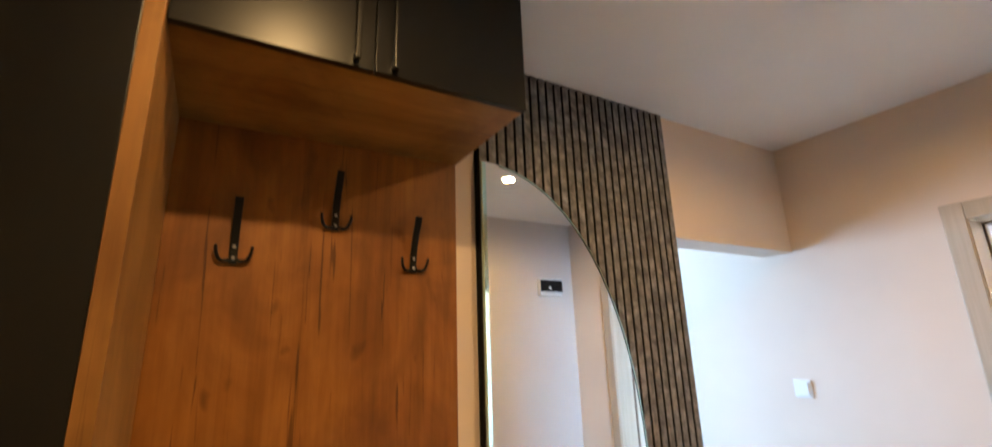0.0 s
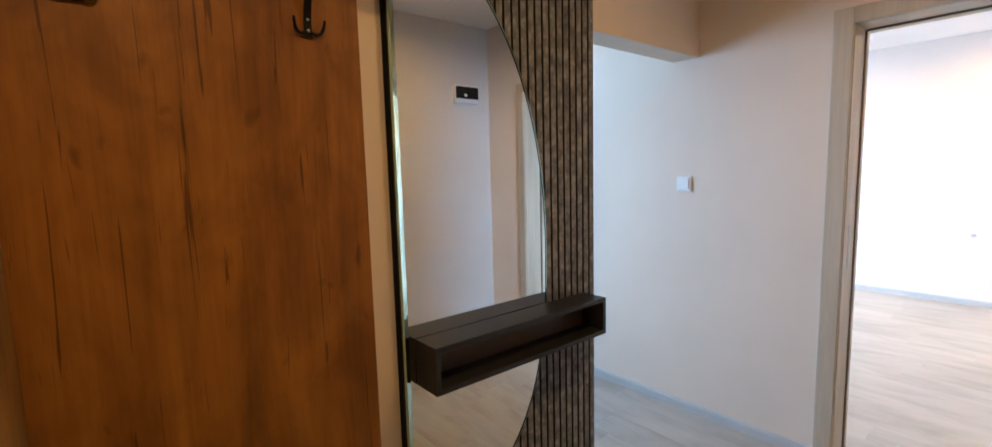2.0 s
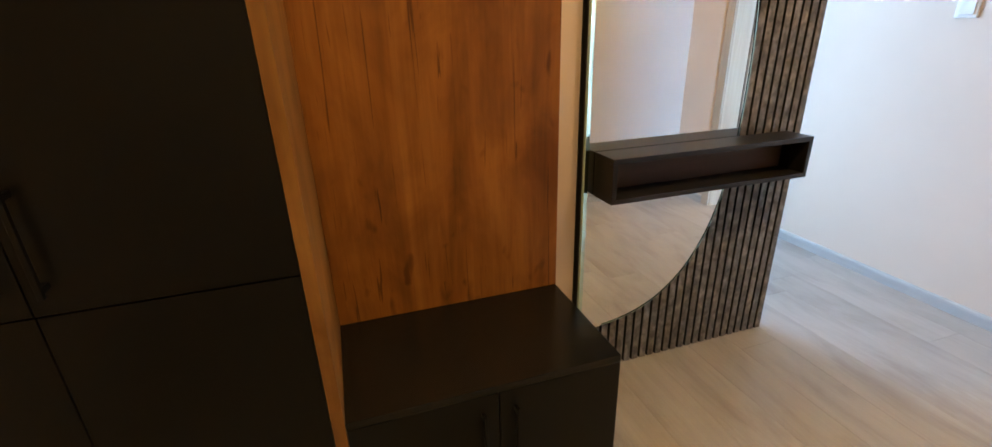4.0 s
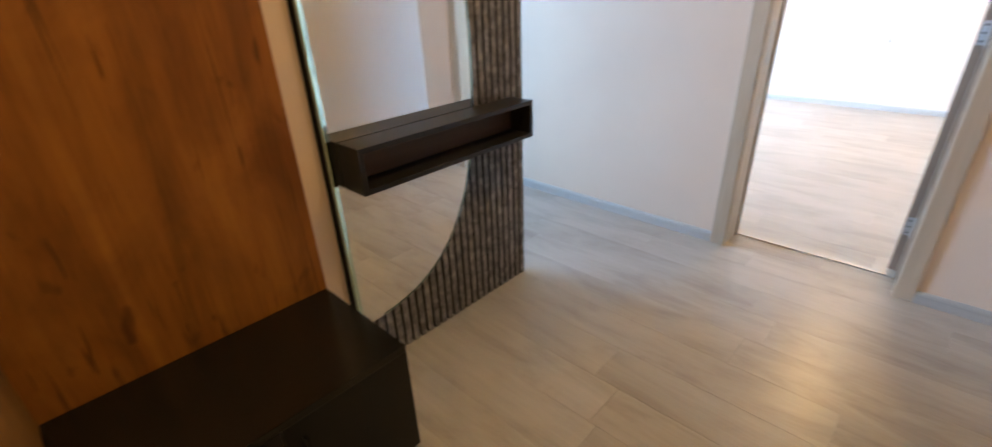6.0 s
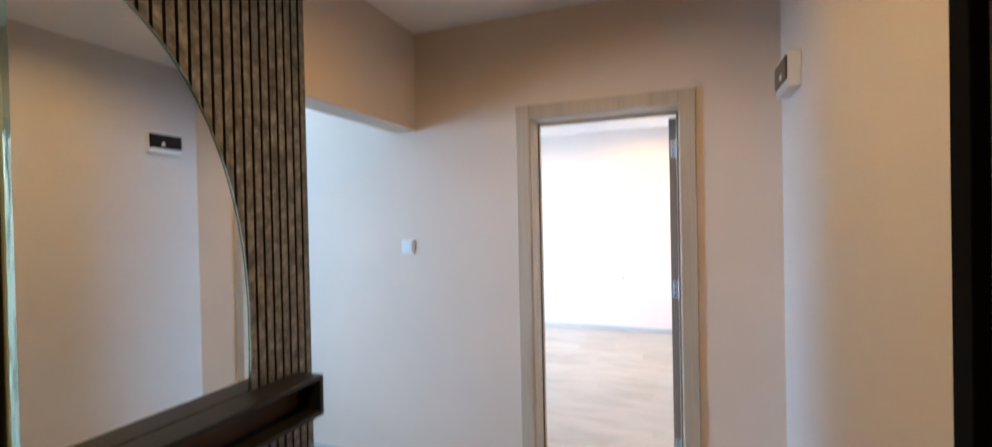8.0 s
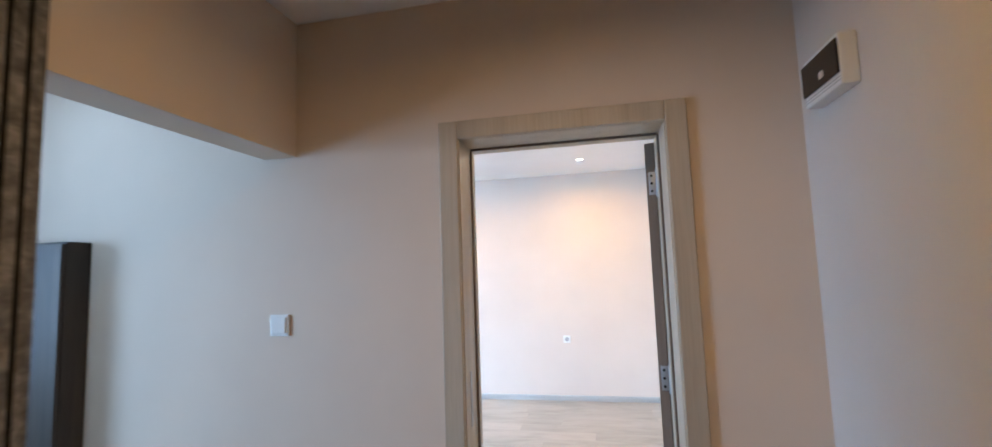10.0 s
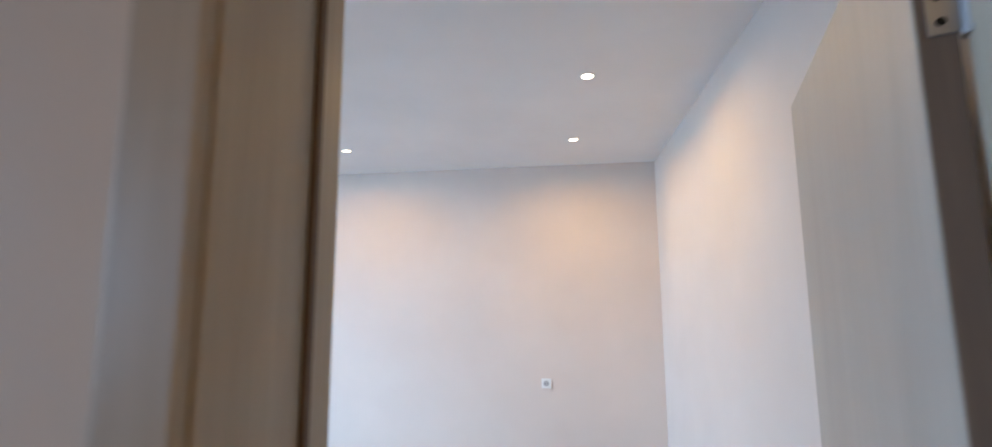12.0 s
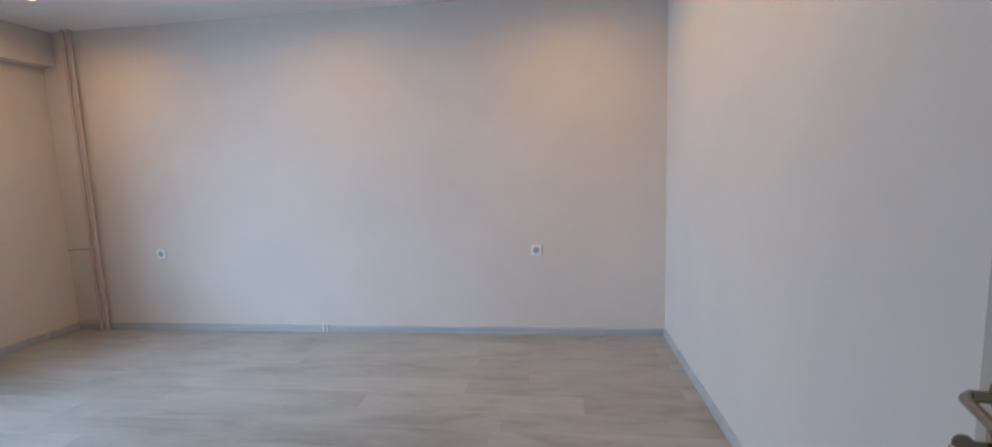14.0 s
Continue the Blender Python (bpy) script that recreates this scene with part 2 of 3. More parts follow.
def window_wall(name, x0, x1, y0, y1, wy0, wy1, wz0, wz1, mat, label):
    bm = box(x0, x1, y0, wy0, 0, TOP)
    box_into(bm, x0, x1, wy1, y1, 0, TOP)
    box_into(bm, x0, x1, wy0, wy1, 0, wz0)
    box_into(bm, x0, x1, wy0, wy1, wz1, TOP)
    return structure(name, bm, mat, label, "wall")


window_wall("wall_side_space", -3.15, -3.0, -3.8, 0, -2.4, -1.1, 0.9, 2.2, WALL, "painted wall with a daylight window")
window_wall("wall_room_window", -3.6, -3.42, 0.2, 4.05, 0.4, 2.1, 0.8, 2.2, ROOM_WALL, "pale pink painted wall with a daylight window")
structure("wall_room_far", box(-3.6, 1.90, 3.908, 4.05, 0, TOP), ROOM_WALL, "pale pink painted wall with two sockets", "wall")
structure("wall_room_right", box(1.746, 1.90, 0.2, 3.908, 0, TOP), CREAM, "pale painted wall lit by cool daylight", "wall")
structure("room_beam", box(-3.42, -3.30, 0.2, 3.908, 2.31, TOP, bevel=0.003), ROOM_WALL, "pale pink beam along the top of the window wall", "beam")
structure("room_wall_lining", box(-3.42, 0.61, 0.2, 0.206, 0, TOP), ROOM_WALL, "pale pink plaster inside the room beside the door", "wall")
structure("ceiling_hall", box(-3.15, 2.0, -3.95, 0.1, HALL_Z, 2.75), CEIL, "smooth white painted hall ceiling", "ceiling")
structure("ceiling_room", box(-3.6, 1.90, 0.1, 4.05, ROOM_Z, 2.76), CEIL, "smooth white painted room ceiling with downlights", "ceiling")


def window(name, x, y0, y1, z0, z1):
    w = thing(name, "white plastic framed window with clear panes", "window", kind="structure")
    bm = box(x - 0.03, x + 0.03, y0, y1, z0, z0 + 0.06)
    box_into(bm, x - 0.03, x + 0.03, y0, y1, z1 - 0.06, z1)
    ym = (y0 + y1) / 2
    for a in (y0, ym - 0.03, y1 - 0.06):
        box_into(bm, x - 0.028, x + 0.028, a, a + 0.06, z0 + 0.06, z1 - 0.06)
    part("window_frame", bm, PVC, w)
    for a, b in ((y0 + 0.06, ym - 0.03), (ym + 0.03, y1 - 0.06)):
        p = part("pane", box(x - 0.004, x + 0.004, a, b, z0 + 0.06, z1 - 0.06), GLASS, w)
        p.visible_shadow = False
    part("window_sill", box(x + 0.03, x + 0.16, y0 + 0.002, y1 - 0.002, z0 - 0.0, z0 + 0.02, bevel=0.004), PVC, w)


window("window_1", -3.10, -2.4, -1.1, 0.9, 2.2)
window("window_2", -3.53, 0.4, 2.1, 0.8, 2.2)


# ---- skirting ----
def skirting(x0, y0, x1, y1, nx, ny, label):
    """A skirting board from one end to the other, standing out towards (nx, ny)."""
    h, d = 0.058, 0.014
    prof = [(0, 0), (d, 0), (d, h - 0.016), (d - 0.003, h - 0.006), (0.004, h), (0, h)]
    bm = bmesh.new()
    rings = [[bm.verts.new((x + nx * a, y + ny * a, b)) for a, b in prof] for x, y in ((x0, y0), (x1, y1))]
    k = len(prof)
    for i in range(k):
        bm.faces.new((rings[0][i], rings[0][(i + 1) % k], rings[1][(i + 1) % k], rings[1][i]))
    bm.faces.new(rings[0])
    bm.faces.new(list(reversed(rings[1])))
    structure("baseboard", bm, SKIRT, label, "baseboard")


S = "grey laminate skirting board along the wall"
skirting(-1.028, 0, 0.613, 0, 0, -1, S)
skirting(1.502, 0, 1.846, 0, 0, -1, S)
skirting(1.86, -1.44, 1.86, 0, -1, 0, S)
skirting(-3.42, 3.908, 1.732, 3.908, 0, -1, S)
skirting(1.746, 0.25, 1.746, 3.908, -1, 0, S)
skirting(-3.42, 0.25, -3.42, 3.894, 1, 0, S)

# ---- doorway: casing, jamb, leaf ----
door = thing("door_1", "pale ash interior door frame with a wide-open leaf", "door", kind="structure")


def casing_board(x0, x1, z0, z1):
    return box(x0, x1, -0.016, -0.001, z0, z1, bevel=0.005)


part("casing", casing_board(0.614, 0.689, 0, 2.080), CASING, door)
part("casing", casing_board(1.431, 1.504, 0, 2.080), CASING, door)
part("casing", casing_board(0.689, 1.431, 2.010, 2.080), CASING, door)
part("casing", box(0.600, 0.672, 0.2155, 0.2305, 0, 2.09, bevel=0.005), CASING, door)
part("casing", box(1.448, 1.52, 0.201, 0.216, 0, 2.09, bevel=0.005), CASING, door)
part("casing", box(0.672, 1.448, 0.2155, 0.2305, 2.022, 2.09, bevel=0.005), CASING, door)
part("jamb", box(0.664, 0.692, -0.001, 0.150, 0, 2.012, bevel=0.002), CASING, door)
part("jamb", box(1.428, 1.456, -0.001, 0.150, 0, 2.012, bevel=0.002), CASING, door)
part("jamb", box(0.692, 1.428, -0.001, 0.150, 2.009, 2.037, bevel=0.002), CASING, door)
part("jamb", box(0.664, 0.693, 0.1615, 0.2150, 0, 2.002, bevel=0.002), CASING, door)
part("jamb", box(1.418, 1.456, 0.1615, 0.2150, 0, 2.002, bevel=0.002), CASING, door)
part("jamb", box(0.664, 1.456, 0.1615, 0.2150, 2.002, 2.037, bevel=0.002), CASING, door)
part("seal", box(0.666, 0.698, 0.1505, 0.161, 0, 2.004), SEAL, door, "dark brown rubber door seal")
part("seal", box(1.421, 1.454, 0.1505, 0.161, 0, 2.004), SEAL, door, "dark brown rubber door seal")
part("seal", box(0.698, 1.421, 0.1505, 0.161, 2.002, 2.035), SEAL, door, "dark brown rubber door seal")
part("strike_plate", box(0.6905, 0.6935, 0.06, 0.084, 0.94, 1.14, bevel=0.001), STEEL, door, "steel strike plate")
structure("threshold", box(0.694, 1.417, 0.166, 0.200, -0.002, 0.006, bevel=0.003), STEEL, "thin metal threshold strip in the doorway", "threshold")

# open leaf: local x along the leaf from the hinge, local y through its thickness
leaf_m = pose(1.419, 0.224, 0, 0, 0, 90 - 15.2)
leaf_thing = thing("door_leaf", "pale ash interior door leaf standing wide open", "door", leaf_m)
leaf = part("leaf", box(0.003, 0.805, 0.001, 0.040, 0.010, 1.992, bevel=0.002), LEAF, leaf_thing)
part("edge_band", box(-0.001, 0.0035, 0.003, 0.038, 0.012, 1.990), LEAF_EDGE_SHADED, leaf_thing, "hinge edge with routed band, its shade put into the colour")


def hinge(z):
    bm = bmesh.new()
    tube_into(bm, [(-0.008, -0.006, z - 0.05), (-0.008, -0.006, z + 0.05)], 0.0075, 14)
    for a in (-0.048, 0.048):
        tube_into(bm, [(-0.008, -0.006, z + a - 0.004), (-0.008, -0.006, z + a + 0.004)], 0.010, 14)
    box_into(bm, -0.004, -0.0012, 0.0, 0.030, z - 0.045, z + 0.045, bevel=0.0008)
    box_into(bm, -0.0095, -0.0065, -0.030, -0.004, z - 0.045, z + 0.045, bevel=0.0008)
    h = part("hinge", bm, STEEL, leaf_thing, "steel butt hinge", True)
    for dz in (-0.03, 0, 0.03):
        b = bmesh.new()
        lathe_into(b, [(0.005, 0), (0.005, 0.0012), (0.002, 0.002)], 12, pose(-0.004, 0.018, z + dz, 0, -90, 0))
        part("screw", b, BLACK, h)


hinge(1.83)
hinge(1.09)
hinge(0.25)


def lever(side):
    """Lever handle on one face; side 1 is the face towards the room."""
    y = 0.040 if side > 0 else 0.001
    s = side
    bm = bmesh.new()
    lathe_into(bm, [(0.026, 0), (0.026, 0.006), (0.023, 0.009), (0.011, 0.0095)], 28, pose(0.736, y, 0.990, -90 * s, 0, 0))
    r = part("rose", bm, GUN, leaf_thing, "gunmetal chrome handle rose", True)
    bm = bmesh.new()
    pts = [(0.736, y + s * 0.008, 0.990), (0.736, y + s * 0.040, 0.990), (0.722, y + s * 0.050, 0.990), (0.701, y + s * 0.053, 0.991),
           (0.666, y + s * 0.052, 0.988), (0.631, y + s * 0.050, 0.980), (0.606, y + s * 0.047, 0.970)]
    tube_into(bm, pts, [0.009, 0.009, 0.010, 0.0105, 0.010, 0.0085, 0.006], 14, 0.8)
    part("lever", bm, GUN, leaf_thing, "gunmetal chrome lever handle", True)
    bm = bmesh.new()
    lathe_into(bm, [(0.025, 0), (0.025, 0.006), (0.022, 0.008), (0.006, 0.0082)], 28, pose(0.736, y, 0.925, -90 * s, 0, 0))
    part("keyhole_rose", bm, GUN, leaf_thing, "gunmetal chrome keyhole rose", True)


lever(1)
lever(-1)
bm = bmesh.new()
box_into(bm, 0.734, 0.738, 0.046, 0.072, 0.910, 0.920, bevel=0.001)
lathe_into(bm, [(0.013, -0.0015), (0.013, 0.0015)], 20, pose(0.736, 0.083, 0.915, 0, 90, 0))
key = part("key", bm, GUN, leaf_thing, "metal key in the lock with a ring", True)
bm = bmesh.new()
ringpts = [(0.736 + 0.002 * math.sin(a), 0.088 + 0.012 * math.cos(a), 0.898 + 0.014 * math.sin(a)) for a in [i * math.pi / 8 for i in range(17)]]
tube_into(bm, ringpts, 0.0012, 6)
box_into(bm, 0.734, 0.737, 0.080, 0.098, 0.850, 0.885, bevel=0.001)
part("key_ring", bm, GUN, key, "spare key hanging on a wire ring", True)

# ---- entrance door ----
entry = thing("door_2", "closed black entrance door with a dark frame", "door", kind="structure")
part("door_frame", box(1.835, 1.86, -1.50, -1.44, 0, 2.13, bevel=0.003), ENTRY_FRAME, entry)
part("door_frame", box(1.835, 1.86, -2.50, -2.44, 0, 2.13, bevel=0.003), ENTRY_FRAME, entry)
part("door_frame", box(1.835, 1.86, -2.44, -1.50, 2.07, 2.13, bevel=0.003), ENTRY_FRAME, entry)
part("door_panel", box(1.88, 1.95, -2.47, -1.47, 0.005, 2.10, bevel=0.003), ENTRY, entry)
bm = bmesh.new()
lathe_into(bm, [(0.025, 0), (0.025, 0.008), (0.010, 0.010)], 20, pose(1.88, -2.37, 1.02, 0, -90, 0))
tube_into(bm, [(1.875, -2.37, 1.02), (1.832, -2.37, 1.02), (1.828, -2.36, 1.02), (1.828, -2.25, 1.018)], [0.009, 0.009, 0.010, 0.008], 12)
part("door_handle", bm, BLACK, entry, "", True)

# ---- hall furniture ----
Y0, Y1, XF, XU = -2.693, -1.942, 0.455, 0.435


def bar_handle(parent, y, z0, z1, x):
    """A slim black bar handle on two feet."""
    bm = box(x + 0.020, x + 0.030, y - 0.005, y + 0.005, z0, z1, bevel=0.002)
    for z in (z0 + 0.010, z1 - 0.022):
        box_into(bm, x, x + 0.022, y - 0.0048, y + 0.0048, z, z + 0.012)
    part("handle", bm, BLACK, parent, "slim black metal bar handle")


back = tagged(mesh_object("wall_panel", box(0.001, 0.020, Y0 + 0.001, Y1, 0.432, 2.146), OAK), "golden oak coat panel with cracks and knots on the wall", "wall panel")

upper = thing("upper_cabinet", "charcoal two-door cabinet with an oak underside up to the ceiling", "cabinet")
part("body", box(0.001, XU - 0.020, Y0 + 0.001, Y1, 2.169, HALL_Z - 0.004), CHAR, upper)
part("bottom_board", box(0.001, XU - 0.020, Y0 + 0.001, Y1, 2.147, 2.1685, bevel=0.001), OAK_Y_LIT, upper, "golden oak underside board")
ym = -2.326
for a, b, hy in ((Y0 + 0.002, ym - 0.0015, -2.368), (ym + 0.0015, Y1, -2.287)):
    d = part("door", box(XU - 0.019, XU, a, b, 2.145, HALL_Z - 0.012, bevel=0.0012), CHAR, upper)
    bar_handle(d, hy, 2.148, 2.37, XU)

bench = thing("bench_cabinet", "low charcoal bench cabinet with two doors below the coat panel", "cabinet")
part("plinth", box(0.001, XF - 0.045, Y0 + 0.004, Y1 - 0.004, 0, 0.032), BLACK, bench)
part("body", box(0.001, XF - 0.020, Y0 + 0.001, Y1, 0.0325, 0.408), CHAR, bench)
part("top_board", box(0.001, XF, Y0 + 0.001, Y1, 0.409, 0.431, bevel=0.0015), CHAR_TOP, bench)
for a, b, hy in ((Y0 + 0.002, -2.308, -2.352), (-2.305, Y1, -2.261)):
    d = part("door", box(XF - 0.019, XF, a, b, 0.034, 0.406, bevel=0.0012), CHAR, bench)
    bar_handle(d, hy, 0.168, 0.364, XF)

ward = thing("wardrobe", "tall charcoal wardrobe with a golden oak side panel", "wardrobe")
part("side_panel", box(0.001, XF, -2.722, Y0, 0, HALL_Z - 0.004, bevel=0.001), OAK_SIDE, ward, "golden oak side panel")
part("body", box(0.001, XF - 0.020, -3.60, -2.7225, 0.06, HALL_Z - 0.004), CHAR, ward)
part("plinth", box(0.001, XF - 0.045, -3.60, -2.724, 0, 0.0595), BLACK, ward)
for a, b, hy in ((-3.598, -3.168, -3.20), (-3.165, -2.7225, -3.13)):
    d = part("door", box(XF - 0.019, XF + 0.001, a, b, 0.837, HALL_Z - 0.012, bevel=0.0012), CHAR, ward)
    bar_handle(d, hy, 0.88, 1.08, XF + 0.001)
part("drawer_front", box(XF - 0.019, XF - 0.001, -3.165, -2.7235, 0.064, 0.833, bevel=0.0012), CHAR, ward)
part("drawer_front", box(XF - 0.019, XF - 0.001, -3.598, -3.168, 0.064, 0.833, bevel=0.0012), CHAR, ward)


# ---- coat hooks ----
def coat_hook(m):
    h = thing("coat_hook", "black metal triple coat hook screwed to the oak panel", "coat hook", m, "coat hooks on the panel")
    bm = bmesh.new()
    pts = [(0.006, 0, 0.0), (0.006, 0, 0.030), (0.008, 0, 0.055), (0.016, 0, 0.085), (0.030, 0, 0.115), (0.044, 0, 0.140), (0.050, 0, 0.158)]
    rings = []
    for x, y, z in pts:
        w = 0.0095
        rings.append([bm.verts.new((x + a, b, z - a * 0.3)) for a, b in ((-0.0035, -w), (0.0035, -w), (0.0035, w), (-0.0035, w))])
    for a, b in zip(rings, rings[1:]):
        for k in range(4):
            bm.faces.new((a[k], a[(k + 1) % 4], b[(k + 1) % 4], b[k]))
    bm.faces.new(list(reversed(rings[0])))
    bm.faces.new(rings[-1])
    bmesh.ops.bevel(bm, geom=list(bm.edges), offset=0.0012, segments=1, affect="EDGES")
    part("strap", bm, BLACK, h, "", True)
    for s in (-1, 1):
        bm = bmesh.new()
        arc = [(0.010 + 0.020 * (1 - math.cos(t)) * 0.7, s * (0.004 + 0.035 * math.sin(t)), 0.012 - 0.012 * math.sin(2 * t) + 0.030 * (1 - math.cos(t))) for t in [i * math.pi / 20 for i in range(11)]]
        tube_into(bm, arc, [0.0045] * 8 + [0.0042, 0.004, 0.0032], 10)
        part("prong", bm, BLACK, h, "", True)
    for z in (0.014, 0.042):
        bm = bmesh.new()
        lathe_into(bm, [(0.0042, 0), (0.0042, 0.001), (0.002, 0.0022)], 14, pose(0.0095, 0, z, 0, 90, 0))
        part("screw", bm, STEEL, h, "small steel screw head", True)
    return h


first = coat_hook(pose(0.0195, -2.543, 1.788))
copy_thing(first, pose(0.0195, -2.308, 1.893))
copy_thing(first, pose(0.0195, -2.083, 1.788))

# ---- slat panel, mirror, shelf ----
panel = thing("slat_panel", "dark grey stone-look slatted wall panel on black felt", "wall panel")
PY0, PY1, N = -1.863, -0.915, 25
part("felt_backing", box(0.001, 0.003, PY0, PY1, 0.002, HALL_Z - 0.002), FELT, panel, "black felt backing")
pitch = (PY1 - PY0) / N
slat_bm = box(0, 0.017, 0, pitch - 0.0100, 0.002, HALL_Z - 0.002, bevel=0.001)
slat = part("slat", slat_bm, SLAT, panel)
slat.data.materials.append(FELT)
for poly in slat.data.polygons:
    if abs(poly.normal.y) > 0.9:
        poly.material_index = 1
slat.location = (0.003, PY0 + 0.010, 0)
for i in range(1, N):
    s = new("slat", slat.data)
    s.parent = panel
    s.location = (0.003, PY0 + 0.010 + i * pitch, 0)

MY, MZ, MA, MB, MX = -1.852, 1.13, 0.635, 1.045, 0.031
mirror = thing("wall_mirror", "large half-oval frameless mirror with a green glass edge", "mirror")
outline = []
for i in range(97):
    t = -math.pi / 2 + math.pi * i / 96
    e = 0.78 if t < 0 else 0.95
    c, sn = max(math.cos(t), 0.0) ** e, math.copysign(abs(math.sin(t)) ** e, math.sin(t))
    outline.append((MY + MA * c, MZ + (MB if t > 0 else 0.918) * sn))
bm = bmesh.new()
front = [bm.verts.new((MX, y, z)) for y, z in outline]
bm.faces.new(front)
part("mirror_glass", bm, MIRROR, mirror)
bm = bmesh.new()
a = [bm.verts.new((MX, y, z)) for y, z in outline]
b = [bm.verts.new((0.0205, y, z)) for y, z in outline]
for i in range(len(a)):
    j = (i + 1) % len(a)
    bm.faces.new((a[i], a[j], b[j], b[i]))
bm.faces.new(list(reversed(b)))
part("glass_edge", bm, GLASS_EDGE, mirror, "polished green glass edge")

bm = bmesh.new()
z0, z1 = MZ - 0.92, MZ + MB - 0.004
bm.faces.new([bm.verts.new(c) for c in ((MX + 0.0005, MY + 0.016, z0), (MX + 0.0005, MY + 0.016, z1), (MX + 0.0055, MY, z1), (MX + 0.0055, MY, z0))])
bm.faces.new([bm.verts.new(c) for c in ((MX + 0.0055, MY, z0), (MX + 0.0055, MY, z1), (MX, MY - 0.001, z1), (MX, MY - 0.001, z0))])
part("bevel", bm, BEVEL, mirror, "green-tinted bevelled mirror edge")

bm = bmesh.new()
rim = outline[3:-3]
inner = []
for i, (y, z) in enumerate(rim):
    p, q = rim[max(i - 1, 0)], rim[min(i + 1, len(rim) - 1)]
    d = math.hypot(q[0] - p[0], q[1] - p[1])
    inner.append((y - 0.006 * (q[1] - p[1]) / d, z + 0.006 * (q[0] - p[0]) / d))
a = [bm.verts.new((MX + 0.0004, y, z)) for y, z in rim]
b = [bm.verts.new((MX + 0.0028, y, z)) for y, z in inner]
for i in range(len(a) - 1):
    bm.faces.new((a[i], a[i + 1], b[i + 1], b[i]))
part("bevel", bm, BEVEL, mirror, "bright ground rim along the curve")

shelf = thing("wall_shelf", "dark charcoal open box shelf mounted across the mirror", "shelf")
SX0, SX1, SY0, SY1, SZ0, SZ1, T = 0.034, 0.151, -1.815, -1.002, 0.758, 0.908, 0.017
part("top_board", box(SX0, SX1, SY0, SY1, SZ1 - T, SZ1, bevel=0.001), SHELF_MAT, shelf)
part("bottom_board", box(SX0, SX1, SY0, SY1, SZ0, SZ0 + T, bevel=0.001), SHELF_MAT, shelf)
part("side_board", box(SX0, SX1, SY0, SY0 + T, SZ0 + T, SZ1 - T, bevel=0.001), SHELF_MAT, shelf)
part("side_board", box(SX0, SX1, SY1 - T, SY1, SZ0 + T, SZ1 - T, bevel=0.001), SHELF_MAT, shelf)
part("back_board", box(SX0, SX0 + 0.008, SY0 + T, SY1 - T, SZ0 + T, SZ1 - T), CHAR_IN, shelf, "dark brown walnut-look back")
part("bracket", box(0.0205, SX0, -1.20, SY1 - 0.02, SZ0 + 0.03, SZ1 - 0.03), BLACK, shelf)


# ---- fittings on the walls and ceilings ----
def downlight(x, y, z, led, label, r=0.037):
    d = thing("ceiling_downlight", label, "ceiling light", pose(x, y, z), "ceiling downlights")
    bm = bmesh.new()
    lathe_into(bm, [(r + 0.010, 0), (r + 0.009, -0.003), (r + 0.002, -0.005), (r, -0.003), (r, -0.001)], 32)
    part("trim_ring", bm, PLASTIC, d, "white trim ring", True)
    bm = bmesh.new()
    lathe_into(bm, [(r - 0.001, -0.0034), (r - 0.001, -0.0044)], 32)
    part("diffuser", bm, led, d, "glowing round diffuser")


for px, py in HALL_LAMPS:
    downlight(px, py, HALL_Z, LED_WARM, "small round recessed warm downlight in the hall ceiling")
for px, py in ROOM_LAMPS:
    downlight(px, py, ROOM_Z, LED_WARM, "small round recessed warm downlight in the room ceiling", 0.031)
downlight(-1.05, -0.53, HALL_Z, LED_COOL, "round white ceiling light beyond the hall opening", 0.06)

sw = thing("light_switch", "white square plastic light switch on the peach wall", "light switch", pose(-0.068, 0, 1.327))
part("frame_plate", box(-0.042, 0.042, -0.009, 0, -0.042, 0.042, bevel=0.003), PLASTIC, sw)
part("rocker", box(-0.030, 0.030, -0.014, -0.0085, -0.030, 0.030, bevel=0.002), PLASTIC, sw)


def socket(x, z):
    s = thing("wall_socket", "white square power socket on the pale wall", "socket", pose(x, 3.908, z), "room sockets")
    part("frame_plate", box(-0.041, 0.041, -0.010, 0, -0.041, 0.041, bevel=0.003), PLASTIC, s)
    bm = bmesh.new()
    lathe_into(bm, [(0.024, 0), (0.024, 0.0015), (0.019, 0.0016), (0.018, 0.0005)], 28, pose(0, -0.010, 0, 90, 0, 0))
    part("socket_face", bm, material("socket_grey", (0.42, 0.42, 0.42), 0.5)[0], s, "grey recessed socket face", True)
    for dx in (-0.009, 0.009):
        bm = bmesh.new()
        lathe_into(bm, [(0.0026, 0), (0.0026, 0.0008)], 10, pose(dx, -0.0116, 0, 90, 0, 0))
        part("pin_hole", bm, BLACK, s)


socket(0.763, 0.684)
socket(-2.503, 0.684)

eb = thing("fuse_box", "white surface fuse box with a smoked window", "fuse box", pose(1.86, -0.25, 2.032))
part("housing", box(-0.046, 0, -0.108, 0.108, -0.072, 0.066, bevel=0.006), PLASTIC, eb)
part("cover_window", box(-0.052, -0.0455, -0.107, 0.106, -0.040, 0.052, bevel=0.003), SMOKE, eb, "smoked dark cover flap")
part("breaker_switch", box(-0.055, -0.0515, -0.030, -0.008, -0.022, -0.004, bevel=0.001), PLASTIC, eb, "white switch behind the flap")
for k in range(3):
    part("seam", box(-0.0465, -0.0455, -0.106, 0.106, -0.042 - 0.009 * k, -0.040 - 0.009 * k), SKIRT, eb)

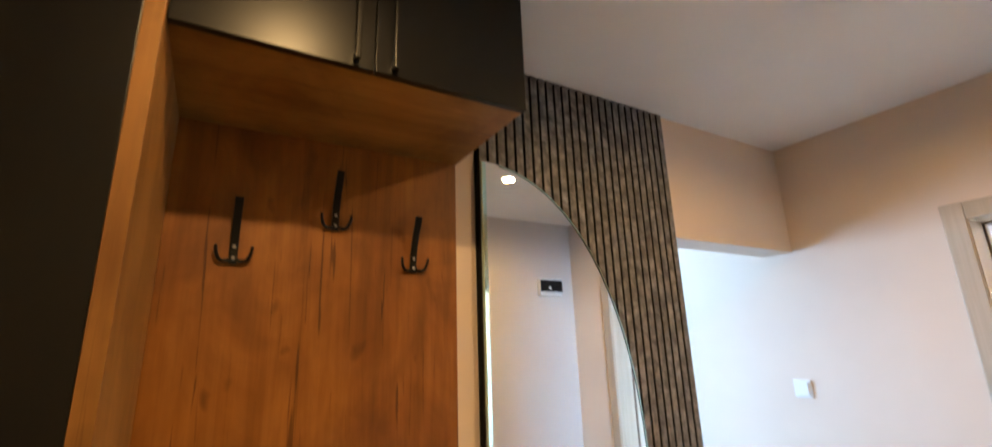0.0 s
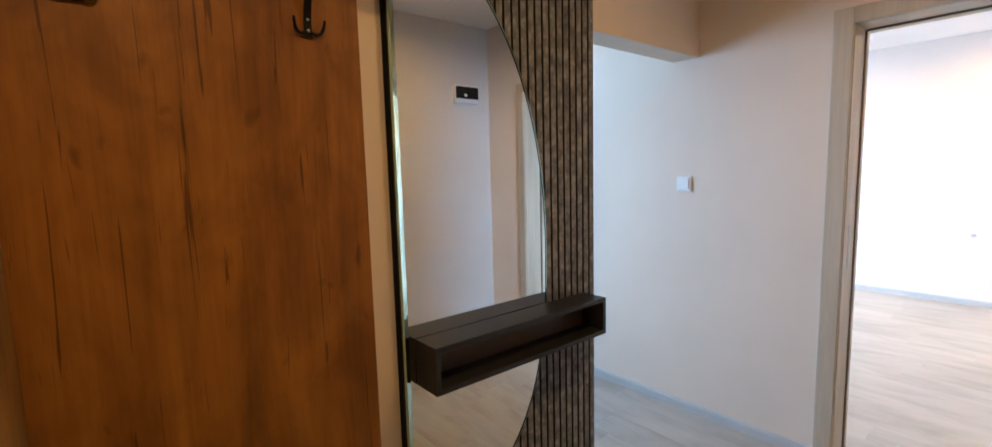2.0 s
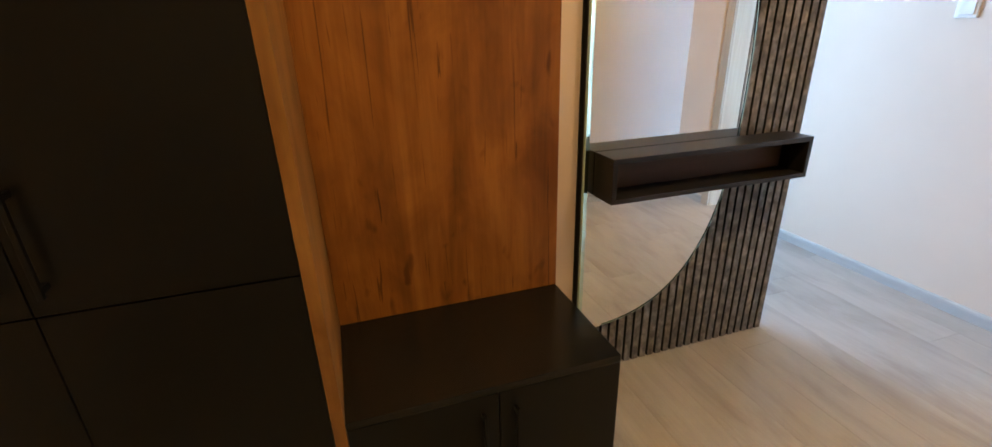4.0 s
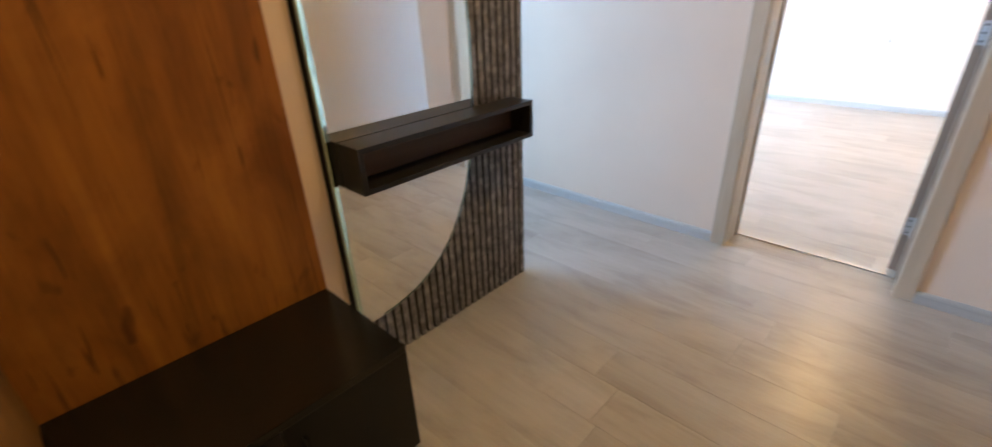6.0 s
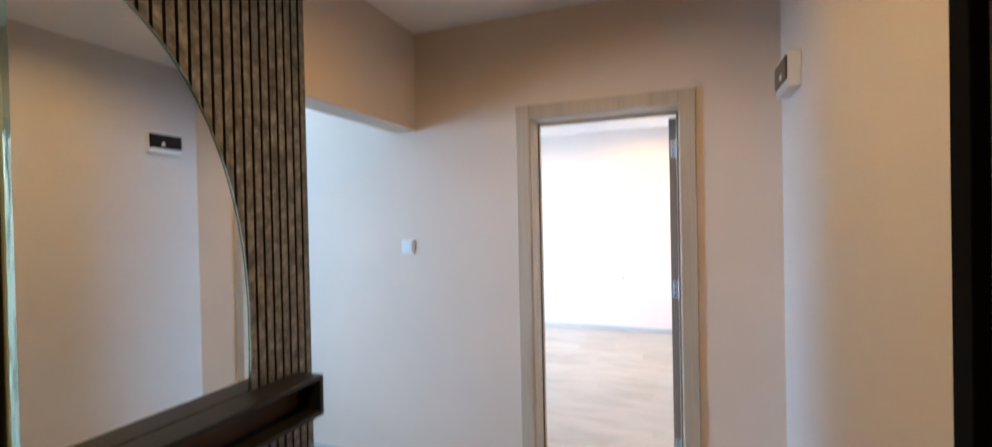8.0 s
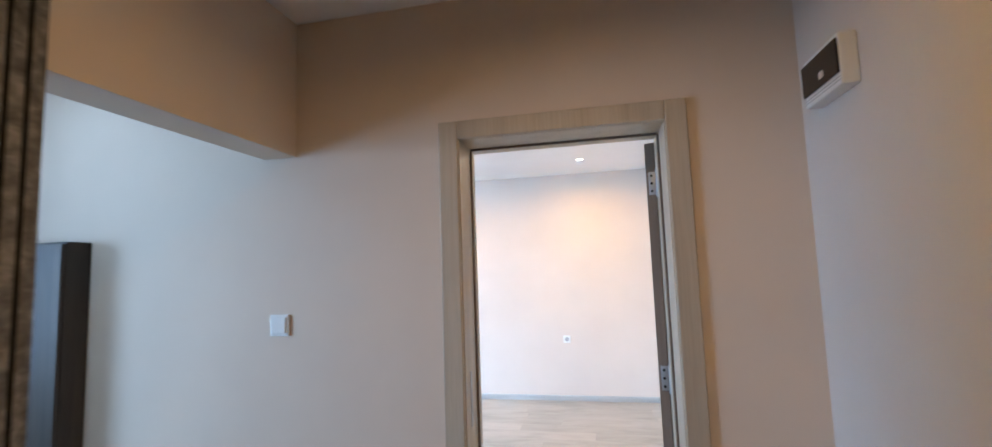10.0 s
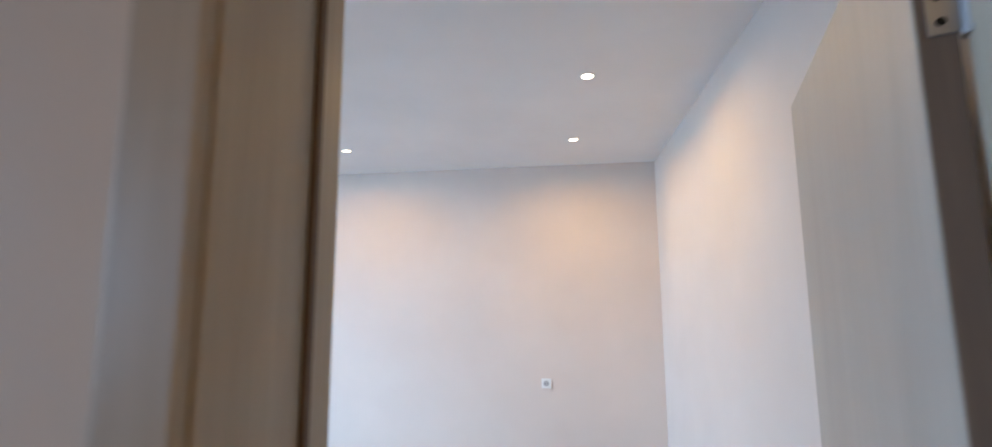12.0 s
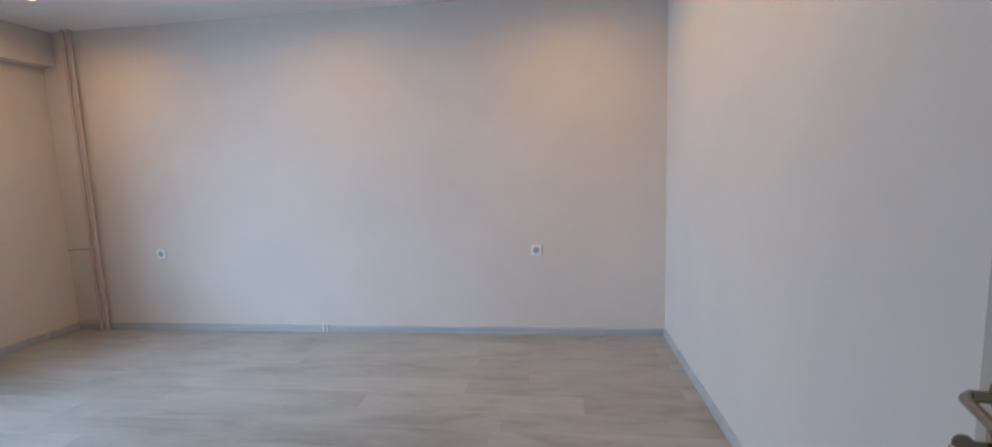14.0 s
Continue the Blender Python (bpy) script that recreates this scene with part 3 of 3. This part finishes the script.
pipes = thing("heating_pipes", "pair of painted heating pipes rising in the corner", "pipe")
for dx in (0, 0.062):
    bm = bmesh.new()
    tube_into(bm, [(-3.145 + dx, 3.865, 0.001), (-3.145 + dx, 3.865, ROOM_Z - 0.001)], 0.014, 16)
    part("pipe", bm, PIPE, pipes, "", True)
for z in (0.09, 0.74):
    bm = bmesh.new()
    tube_into(bm, [(-3.15, 3.865, z), (-3.27, 3.865, z), (-3.30, 3.85, z), (-3.30, 3.80, z)], 0.010, 12)
    part("branch_pipe", bm, PIPE, pipes, "", True)

stub = thing("cable_end", "two short pale cable ends at the foot of the wall", "cable")
for dx in (0, 0.035):
    bm = bmesh.new()
    tube_into(bm, [(-1.05 + dx, 3.888, 0.001), (-1.05 + dx, 3.887, 0.05), (-1.05 + dx, 3.892, 0.075)], 0.006, 10)
    part("cable", bm, PLASTIC, stub, "", True)

side = thing("side_cabinet", "dark brown shallow cabinet against the wall beyond the opening", "cabinet")
part("body", box(-1.57, -1.03, -0.105, -0.001, 0, 1.70, bevel=0.004), BROWN, side)
part("door", box(-1.568, -1.032, -0.122, -0.106, 0.02, 1.69, bevel=0.003), BROWN, side)

# ---- floor ----
bm = box(-3.15, 2.0, -3.95, 0.175, -0.15, -0.009)
box_into(bm, -3.6, 1.9, 0.175, 4.05, -0.15, -0.009)
floor = structure("floor", bm, FELT, "grey oak laminate floor laid in staggered planks", "floor")
plank_cache = {}


def lay(x0, x1, y0, y1, seed):
    rng = random.Random(seed)
    L, W, g = 1.285, 0.192, 0.0003
    y = y0
    while y < y1 - 0.01:
        yb = min(y + W, y1)
        x = x0 - rng.choice((0.0, 0.32, 0.64, 0.96)) - rng.random() * 0.2
        while x < x1:
            a, b = max(x, x0), min(x + L, x1)
            if b - a > 0.02:
                key = (round(b - a, 3), round(yb - y, 3))
                if key not in plank_cache:
                    hx, hy, c = (b - a) / 2 - g, (yb - y) / 2 - g, 0.0003
                    vs = [(sx * (hx - k), sy * (hy - k), z) for z, k in ((-0.008, 0), (-c, 0), (0, c)) for sx, sy in ((-1, -1), (1, -1), (1, 1), (-1, 1))]
                    fs = [(8, 9, 10, 11)] + [(r + i, r + (i + 1) % 4, r + 4 + (i + 1) % 4, r + 4 + i) for r in (0, 4) for i in range(4)]
                    me = bpy.data.meshes.new("plank")
                    me.from_pydata(vs, [], fs)
                    me.materials.append(PLANK)
                    plank_cache[key] = me
                p = new("plank", plank_cache[key])
                p.parent = floor
                p.location = ((a + b) / 2, (y + yb) / 2, 0)
            x += L
        y += W


lay(-3.0, 1.86, -3.8, 0.172, 3)
lay(-3.42, 1.746, 0.178, 3.908, 8)
